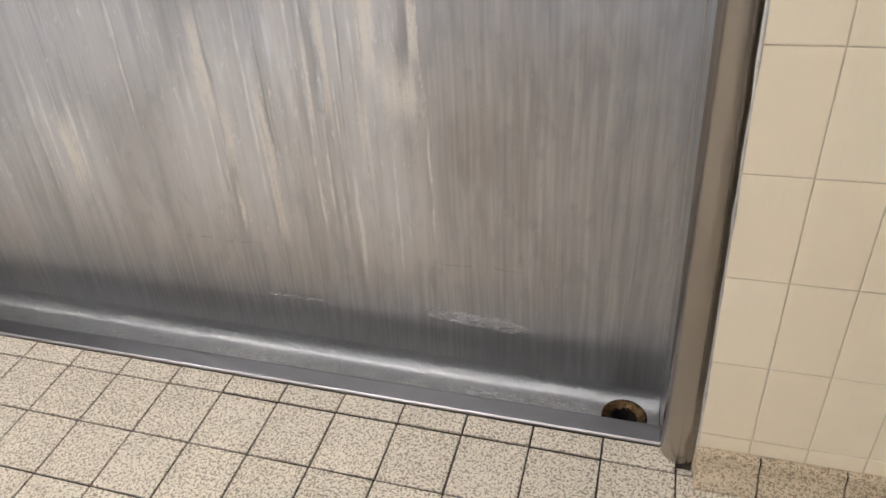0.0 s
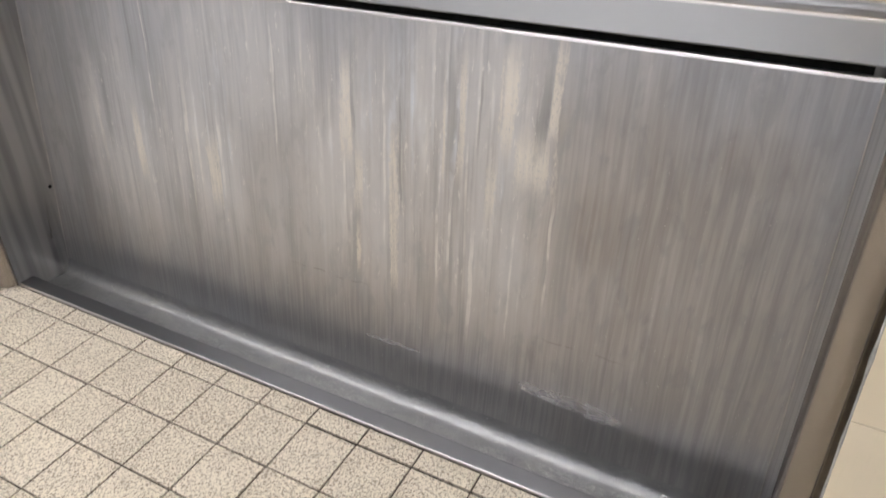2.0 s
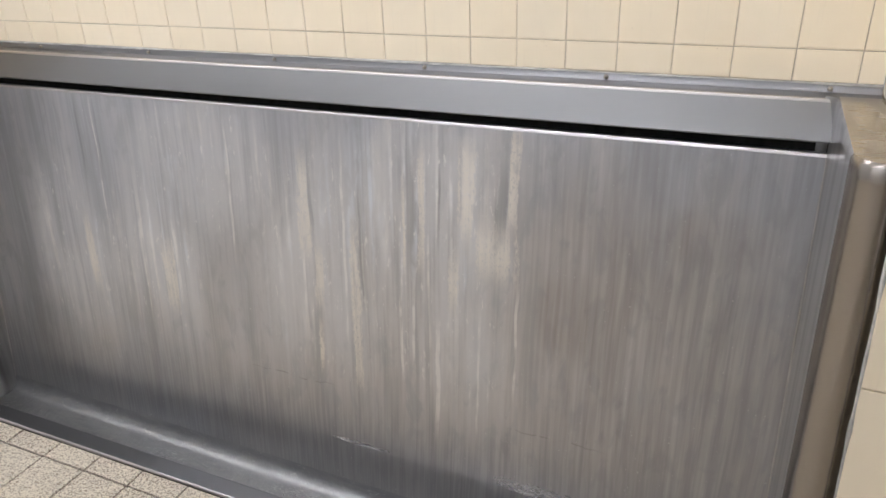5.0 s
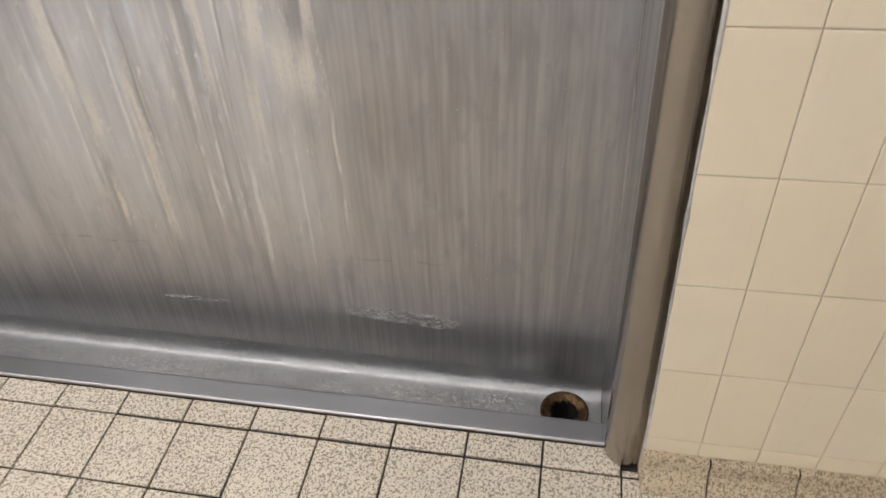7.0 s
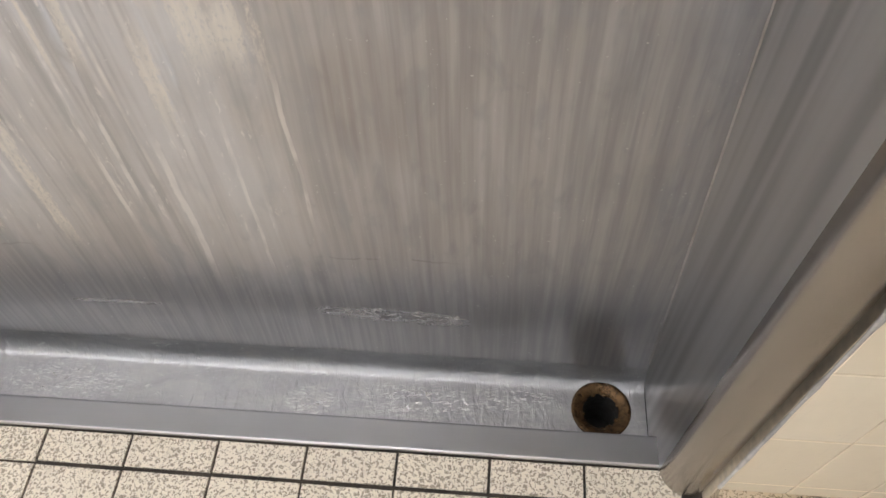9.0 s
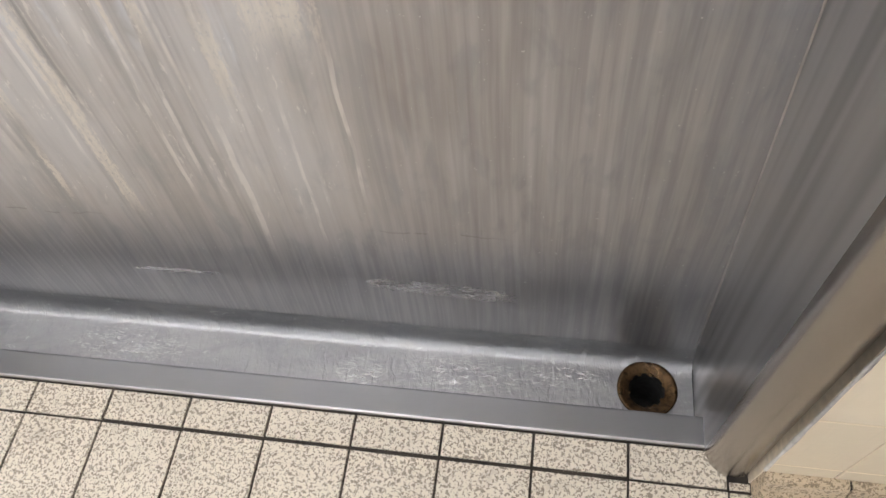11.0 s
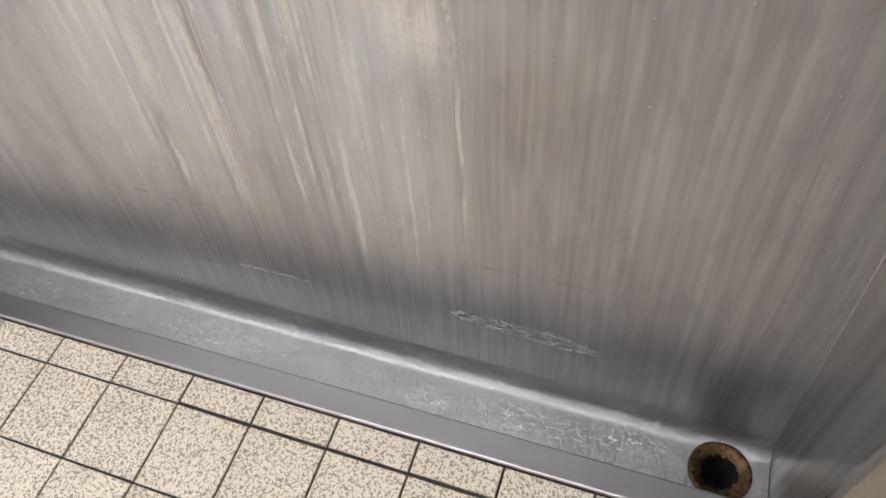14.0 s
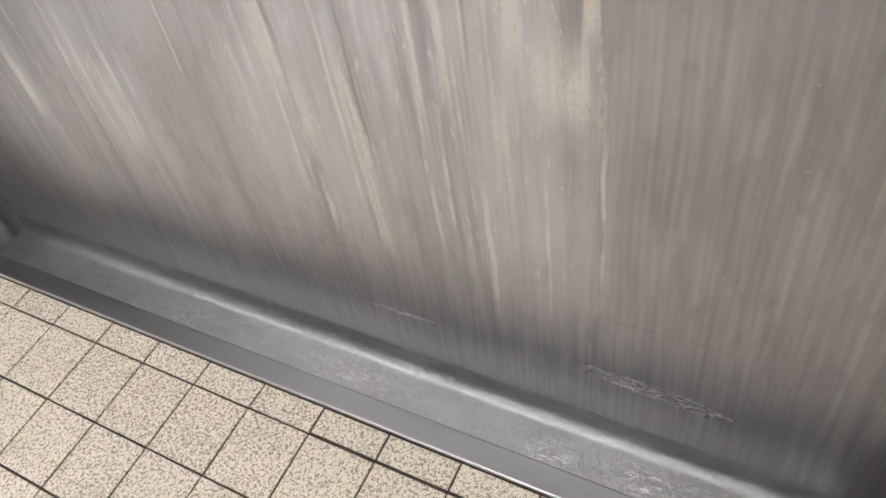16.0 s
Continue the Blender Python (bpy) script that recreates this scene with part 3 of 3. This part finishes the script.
def end_panel(side):
    """A steel end wall of the urinal: inner face, rounded front, flat flange, and a cap."""
    s = 1 if side == "right" else -1
    x_at = xr if s > 0 else xl
    r, y0 = 0.040, 0.0605
    plan = [(-0.022, 0.372), (-0.010, 0.366), (-0.003, 0.355), (0.0, 0.34), (0.0, 0.30), (0.0, 0.22), (0.0, 0.14), (0.0, y0 + 0.01)]
    plan += [(r - r * math.cos(a), y0 - r * math.sin(a)) for a in np.linspace(0, math.pi / 2, 14)]
    split = 8
    plan += [(r + 0.037 * math.sin(a), y0 - r + 0.037 * (1 - math.cos(a))) for a in np.linspace(0.12, 1.0, 9)]
    zs = [-0.066, -0.03, 0.0, 0.012, 0.1, 0.3, 0.5, 0.7, 0.9, 1.02, 1.043]
    rows = []
    for z in zs:
        row = []
        for dx, y in plan:
            zz = z if y > LIP_Y + 0.003 else max(z, 0.006)
            yy = y if y < 0.30 else min(y, panel_y(z) + (y - 0.346) + 0.002)
            row.append((x_at(z) + s * dx * (1 - 0.12 * z), yy, zz))
        rows.append(row)
    # rolled top edge
    z = TOP
    rows.append([(p[0] + s * 0.003, p[1] + (0.003 if p[1] < 0.06 else 0), z - 0.001) for p in rows[-1]])
    thing = soft(steel("end_panel", ribbon([row[:split + 1] for row in rows]), SIDE, "steel end panel with rounded front edge"), 50)
    bm = ribbon([row[split:] for row in rows])
    bmesh.ops.translate(bm, vec=-URINAL_AT, verts=bm.verts)
    soft(part("flange", bm, FLANGE, thing, "brownish rounded steel flange", True), 50)
    # cap on top, out to the tiled reveal
    bm = bmesh.new()
    out = [(x_at(TOP) + s * 0.003 + s * dx * 0.88, y + 0.003 if y < 0.3 else y, TOP - 0.001) for dx, y in plan if dx >= 0]
    wall_x = x_at(TOP) + s * 0.0675
    out[0] = (x_at(TOP) + s * 0.003, 0.372, TOP - 0.001)
    ring = out + [(wall_x, 0.024, TOP - 0.001), (wall_x, 0.372, TOP - 0.001)]
    bm.faces.new([bm.verts.new(p) for p in ring])
    bmesh.ops.recalc_face_normals(bm, faces=bm.faces)
    bmesh.ops.translate(bm, vec=-URINAL_AT, verts=bm.verts)
    part("cap", bm, CAP, thing, "flat steel cap")
    # welded seam down the inner corner
    bm = bmesh.new()
    zz = np.linspace(0.0, 0.95, 60)
    rng = random.Random(5 + s)
    loops = []
    for z in zz:
        w = 0.0017 * rng.uniform(0.75, 1.15)
        c = Vector((x_at(z) - s * 0.0012, panel_y(z) - 0.0012, z))
        loops.append([c + Vector((math.cos(a) * w, math.sin(a) * w, 0)) for a in np.linspace(0, 2 * math.pi, 8, endpoint=False)])
    bm = ribbon(loops, True)
    bmesh.ops.translate(bm, vec=-URINAL_AT, verts=bm.verts)
    part("weld_line", bm, EDGE, thing, "thin welded seam", True)
    return thing


end_panel("right")
end_panel("left")

# bolts along the wall flange
for i in range(7):
    bx = 0.403 - 0.379 * i
    bm = bmesh.new()
    bmesh.ops.create_cone(bm, cap_ends=True, segments=12, radius1=0.0048, radius2=0.004, depth=0.004, matrix=Matrix.Translation((bx, 0.4035, 1.0535)) @ Matrix.Rotation(math.pi / 2, 4, "X"))
    bmesh.ops.create_uvsphere(bm, u_segments=10, v_segments=6, radius=0.0034, matrix=Matrix.Translation((bx, 0.4018, 1.0535)) @ Matrix.Diagonal((1, 0.6, 1, 1)))
    steel("bolt", bm, BOLT, "dull round-headed fixing bolt")
# small screw low in the far corner
bm = bmesh.new()
bmesh.ops.create_uvsphere(bm, u_segments=10, v_segments=6, radius=0.006, matrix=Matrix.Translation((xl(0.28) + 0.003, 0.262, 0.277)) @ Matrix.Diagonal((0.6, 1, 1, 1)))
steel("screw", bm, DARK, "small dark screw head")


# ---- drain ----
def drain():
    thing = tagged(empty("floor_drain", (DX, DY, bed(DX) + 0.003)), "corroded brown brass drain ring without grate", "drain")
    rings = [(0.0535, 0.001), (0.0535, 0.0035), (0.0515, 0.0052), (0.047, 0.0045), (0.041, 0.0015), (0.036, -0.001), (0.0325, -0.004), (0.031, -0.010), (0.0315, -0.03), (0.032, -0.13)]
    n = 40
    rows = []
    for k, (r, z) in enumerate(rings):
        row = []
        for i in range(n):
            a = 2 * math.pi * i / n
            w = 1 + (0.05 * noise.noise((math.cos(a) * 2.5, math.sin(a) * 2.5, 3)) + 0.05 * noise.noise((math.cos(a) * 6, math.sin(a) * 6, 8)) if k >= 4 else 0)
            row.append((r * w * math.cos(a), r * w * math.sin(a), z))
        rows.append(row)
    part("flange", ribbon(rows[:7], True), DRAIN, thing, "rusty brown drain flange", True)
    # pipe and its bottom coloured black for the shade down the hole
    part("pipe", ribbon(rows[6:], True), DARK, thing, "black drain pipe", True)
    bm = bmesh.new()
    bmesh.ops.create_circle(bm, cap_ends=True, segments=24, radius=0.034, matrix=Matrix.Translation((0, 0, -0.128)))
    part("trap_water", bm, DARK, thing)
    # ragged crust on the inner rim
    rng = random.Random(4)
    for i in range(11):
        a = rng.uniform(0, 2 * math.pi)
        bm = bmesh.new()
        s = rng.uniform(0.0025, 0.0055)
        bmesh.ops.create_icosphere(bm, subdivisions=2, radius=s)
        for v in bm.verts:
            v.co *= 1 + 0.35 * noise.noise(v.co * 180 + Vector((i, 0, 0)))
        bmesh.ops.scale(bm, vec=(1, 1, 0.55), verts=bm.verts)
        bmesh.ops.translate(bm, vec=(0.0325 * math.cos(a), 0.0325 * math.sin(a), -0.005), verts=bm.verts)
        part("crust", bm, DRAIN, thing, "", True)
    return thing


drain()


# ---- sealant beads between steel and tile ----
def bead(name, path, r, mat, label):
    rng = random.Random(len(name))
    cu = bpy.data.curves.new(name, "CURVE")
    cu.dimensions, cu.bevel_depth, cu.bevel_resolution = "3D", r, 2
    sp = cu.splines.new("POLY")
    pts = []
    for a, b in zip(path, path[1:]):
        for i in range(24):
            pts.append(Vector(a).lerp(Vector(b), i / 24))
    pts.append(Vector(path[-1]))
    sp.points.add(len(pts) - 1)
    for p, q in zip(sp.points, pts):
        p.co = (*q, 1)
        p.radius = rng.choice((0.55, 0.7, 0.85, 1.0)) * rng.uniform(0.8, 1.1)
    cu.materials.append(mat)
    ob = new(name, cu)
    return tagged(ob, label, kind="structure")


def edge_x(z):
    return 0.5055 - 0.031 * z


bead("trim_sealant", [(edge_x(0.085) - 0.0016, 0.0165, 0.085), (edge_x(1.055) - 0.0016, 0.0165, 1.055)], 0.0036, SEALANT, "thin worn white sealant bead beside the steel")
bead("trim_sealant_corner", [(0.482, 0.4075, 1.06), (0.480, 0.4075, 1.7)], 0.004, SEALANT, "white sealant in the tiled inner corner")
bead("trim_sealant_header", [(-1.78, 0.4085, 1.0605), (0.48, 0.4085, 1.0605)], 0.0034, SEALANT, "ragged sealant above the header flange")

# ---- base tiles along the side walls ----
def base_tile(x0, x1, parent):
    prof = [(FRONT_Y + 0.004, 0.0), (-0.0315, 0.0), (-0.0325, 0.004), (-0.031, 0.010), (-0.024, 0.022), (-0.014, 0.033), (-0.006, 0.047), (-0.002, 0.062), (-0.0005, 0.072), (0.003, 0.078), (0.009, 0.080), (FRONT_Y + 0.004, 0.080)]
    bm = ribbon([[(x, y, z) for y, z in prof] for x in (x0, x0 + 0.0012, x1 - 0.0012, x1)])
    for f_x in (x0, x1):
        vs = [v for v in bm.verts if abs(v.co.x - f_x) < 1e-6]
        bm.faces.new(vs)
    bmesh.ops.recalc_face_normals(bm, faces=bm.faces)
    return part("base_tile", bm, BASE_TILE, parent)


baseboard = tagged(empty("baseboard", (0.5, FRONT_Y, 0)), "speckled cream cove base tiles along the wall", kind="structure")
cuts = [0.500, 0.6215] + [0.6215 + S * (i + 1) for i in range(7)]
for a, b in zip(cuts, cuts[1:]):
    t = base_tile(a + 0.0018 - 0.5, b - 0.0018 - 0.5, baseboard)
    t.location = (0, -FRONT_Y, 0)
bm = box(bmesh.new(), 0.003, 0.0, 0.0, cuts[-1] - 0.5, 0.012, 0.076)
part("base_grout", bm, DARK, baseboard).location = (0, -0.012, 0)
baseboard_far = tagged(empty("baseboard_far", (-1.91, FRONT_Y, 0)), "speckled cream cove base tiles along the wall", kind="structure")
for i in range(6):
    t = base_tile(-S * (i + 1) + 0.0018, -S * i - 0.0018, baseboard_far)
    t.location = (0, -FRONT_Y, 0)


# ---- wall tiles ----
TW, TH, G = 0.0978, 0.2005, 0.0017
ZJ = [0.1235 + TH * k for k in range(13)]


def tile_mesh(name, pts, mat, away=(0, 1, 0)):
    bm = slab_tile(pts, 0.0075, 0.0016, away)
    me = bpy.data.meshes.new(name)
    bm.to_mesh(me)
    bm.free()
    me.materials.append(mat)
    return me


def lay(me, at, parent, name="tile"):
    ob = new(name, me)
    ob.location = Vector(at) - Vector(parent.location)
    ob.parent = parent
    return ob


rng = random.Random(11)
LEAN, WW = -0.024, 0.1025   # joints lean a little; tile width beside the drain end


def jx(k, z):
    """x of the k-th upright joint of the wall beside the drain end."""
    return 0.6005 + WW * k + LEAN * z


g = G / 2
full = tile_mesh("tile", [(g, 0, g), (WW - g, 0, g), (WW - g + LEAN * (TH - G), 0, TH - g), (g + LEAN * (TH - G), 0, TH - g)], WALL_TILE)
low = tile_mesh("tile", [(g, 0, g), (WW - g, 0, g), (WW - g + LEAN * 0.043, 0, 0.043 - g), (g + LEAN * 0.043, 0, 0.043 - g)], WALL_TILE)
for k in range(6):
    lay(low, (jx(k, 0.0805), FRONT_Y + rng.uniform(-0.0004, 0.0004), 0.0805), wall_right)
    for z in ZJ[:6]:
        if z + TH > 1.21 and z < 1.21:
            zt = 1.206
            me = tile_mesh("tile", [(g, 0, g), (WW - g, 0, g), (WW - g + LEAN * (zt - z), 0, zt - z), (g + LEAN * (zt - z), 0, zt - z)], WALL_TILE)
            lay(me, (jx(k, z), FRONT_Y, z), wall_right)
        elif z < 1.2:
            lay(full, (jx(k, z), FRONT_Y + rng.uniform(-0.0004, 0.0004), z), wall_right)
# cut column along the steel and the reveal
zz = [0.0805] + ZJ[:6] + [1.206]
zz = sorted(z for z in zz if z <= 1.206)
for a, b in zip(zz, zz[1:]):
    a2, b2 = a + g, b - g
    me = tile_mesh("tile", [(edge_x(a2), 0, a2), (jx(0, a2) - g, 0, a2), (jx(0, b2) - g, 0, b2), (edge_x(b2), 0, b2)], WALL_TILE)
    lay(me, (0, FRONT_Y, 0), wall_right)
# maroon border course
for k in range(-1, 6):
    a, b = (edge_x(1.21) - 0.004, jx(0, 1.21) - g) if k < 0 else (jx(k, 1.21) + g, jx(k + 1, 1.21) - g)
    bm = box(bmesh.new(), a, -0.008, 1.209, b, 0.008, 1.258, 0.004)
    me = bpy.data.meshes.new("border_tile")
    bm.to_mesh(me)
    bm.free()
    me.materials.append(MAROON)
    lay(me, (0, FRONT_Y, 0), wall_right, "border_tile")

# wall behind: courses over the header
def back_x(k):
    return 0.0405 + (0.1003 if k > 0 else TW) * k


BZ = [1.0625, 1.1165, 1.317, 1.5175]
for a, b in zip(BZ, BZ[1:]):
    me = tile_mesh("tile", [(g, 0, g), (TW - g, 0, g), (TW - g, 0, b - a - g), (g, 0, b - a - g)], WALL_TILE)
    w = 0.1003
    broad = tile_mesh("tile", [(g, 0, g), (w - g, 0, g), (w - g, 0, b - a - g), (g, 0, b - a - g)], WALL_TILE)
    for k in range(-19, 4):
        lay(broad if k >= 0 else me, (back_x(k), BACK_Y + rng.uniform(-0.0004, 0.0004), a), wall_back)
    x = back_x(4)
    end = tile_mesh("tile", [(g, 0, g), (0.481 - x, 0, g), (0.481 - x, 0, b - a - g), (g, 0, b - a - g)], WALL_TILE)
    lay(end, (x, BACK_Y, a), wall_back)

# tiled reveal over the cap, at the drain end
RX = 0.481
courses = [1.0500, 1.1165, 1.317, 1.5175]
reveal = tagged(part("wall_reveal", box(bmesh.new(), RX + 0.0016, 0.024, 1.0485, 0.4995, 0.412, H), WALL_GROUT), "narrow cream tiled return of the recess", kind="structure")
cols = [0.0165, 0.2125, 0.4085]
for a, b in zip(courses, courses[1:]):
    for c, d in zip(cols, cols[1:]):
        me = tile_mesh("tile", [(RX, c + g, a + g), (RX, d - g, a + g), (RX, d - g, b - g), (RX, c + g, b - g)], WALL_TILE, (1, 0, 0))
        lay(me, (0, 0, 0), reveal)

# the remaining courses, too far up or aside to tell apart
def joined_tiles(name, quads, mat, parent, depth=0.0075):
    verts, faces = [], []
    for q in quads:
        n = len(verts)
        c = sum((Vector(p) for p in q), Vector()) / 4
        verts += [tuple(Vector(p).lerp(c, 0.012)) for p in q]
        verts += [(p[0], p[1] + depth, p[2]) for p in q]
        faces += [(n, n + 1, n + 2, n + 3)] + [(n + (i + 1) % 4, n + i, n + 4 + i, n + 4 + (i + 1) % 4) for i in range(4)]
    me = bpy.data.meshes.new(name)
    me.from_pydata(verts, [], faces)
    me.materials.append(mat)
    ob = new(name, me)
    ob.location = -Vector(parent.location)
    ob.parent = parent
    return tagged(ob, kind="stuff")


quads = []
for k in range(-1, 13):
    for z in [1.262 + TH * i for i in range(7)]:
        if z + TH > H:
            continue
        a = edge_x(1.26) if k < 0 else 0.5515 + TW * k
        quads.append([(a + g, FRONT_Y, z + g), (0.5515 + TW * (k + 1) - g, FRONT_Y, z + g), (0.5515 + TW * (k + 1) - g, FRONT_Y, z + TH - g), (a + g, FRONT_Y, z + TH - g)])
for k in range(6, 13):
    for z in [0.0805] + ZJ[:6]:
        b = 0.1235 if z < 0.1 else min(z + TH, 1.206)
        if b > z:
            quads.append([(jx(k, z) + g, FRONT_Y, z + g), (jx(k + 1, z) - g, FRONT_Y, z + g), (jx(k + 1, b) - g, FRONT_Y, b - g), (jx(k, b) + g, FRONT_Y, b - g)])
joined_tiles("upper_tiles", quads, WALL_FAR, wall_right)
quads = []
for k in range(-20, 5):
    for i in range(5):
        z = 1.5175 + TH * i
        quads.append([(back_x(k) + g, BACK_Y, z + g), (back_x(k + 1) - g, BACK_Y, z + g), (back_x(k + 1) - g, BACK_Y, z + TH - g), (back_x(k) + g, BACK_Y, z + TH - g)])
joined_tiles("upper_tiles", quads, WALL_FAR, wall_back)
quads = []
for k in range(13):
    for z in [0.0805] + ZJ[:12]:
        b = 0.1235 if z < 0.1 else min(z + TH, H)
        x = -1.911 - TW * k
        quads.append([(x - TW + g, FRONT_Y, z + g), (x - g, FRONT_Y, z + g), (x - g, FRONT_Y, b - g), (x - TW + g, FRONT_Y, b - g)])
joined_tiles("wall_tiles", quads, WALL_FAR, wall_left)

# ---- floor tiles ----
J = 0.0048
me_list = []
for i in range(4):
    d = [rng.uniform(-0.0006, 0.0006) for _ in range(4)]
    h = J / 2
    pts = [(h + d[0], h + d[1], 0), (S - h + d[2], h + d[3], 0), (S - h + d[0], S - h + d[2], 0), (h + d[1], S - h + d[3], 0)]
    me_list.append(tile_mesh("tile", pts, FLOOR_TILE, (0, 0, -1)))
h = J / 2
half = tile_mesh("tile", [(h, h, 0), (S - h, h, 0), (S - h, LIP_Y - 0.0045, 0), (h, LIP_Y - 0.0045, 0)], FLOOR_TILE, (0, 0, -1))
grimy = tile_mesh("tile", [(h, h + 0.003, 0), (S - h, h + 0.0025, 0), (S - h, LIP_Y - 0.005, 0), (h, LIP_Y - 0.0045, 0)], FLOOR_TILE, (0, 0, -1))
for i in range(-13, 3):
    lay(grimy if -4 <= i <= 1 else half, (S * i, 0, rng.uniform(-0.0006, 0.0004)), floor)
me = tile_mesh("tile", [(h, h, 0), (0.033, h, 0), (0.033, 0.014, 0), (h, 0.014, 0)], FLOOR_TILE, (0, 0, -1))
lay(me, (S * 3, 0, -0.001), floor)
for j in range(1, 10):
    for i in range(-15, 7):
        lay(rng.choice(me_list), (S * i, -S * j, rng.uniform(-0.0007, 0.0004)), floor)
        if j == 1 and i >= 3:
            scene.collection.objects[-1].location.z -= 0.0003
verts, faces = [], []
for j in range(1, 23):
    for i in range(-20, 12):
        if j < 10 and -15 <= i < 7:
            continue
        n = len(verts)
        x, y = S * i, -S * j
        if x < X0 or x + S > X1:
            continue
        verts += [(x + h, y + h, -0.0005), (x + S - h, y + h, -0.0005), (x + S - h, y + S - h, -0.0005), (x + h, y + S - h, -0.0005)]
        verts += [(p[0], p[1], -0.006) for p in verts[n:n + 4]]
        faces += [(n, n + 1, n + 2, n + 3)] + [(n + (k + 1) % 4, n + k, n + 4 + k, n + 4 + (k + 1) % 4) for k in range(4)]
me = bpy.data.meshes.new("outer_floor_tiles")
me.from_pydata(verts, [], faces)
me.materials.append(FLOOR_TILE)
ob = new("outer_floor_tiles", me)
ob.parent = floor
tagged(ob, kind="stuff")
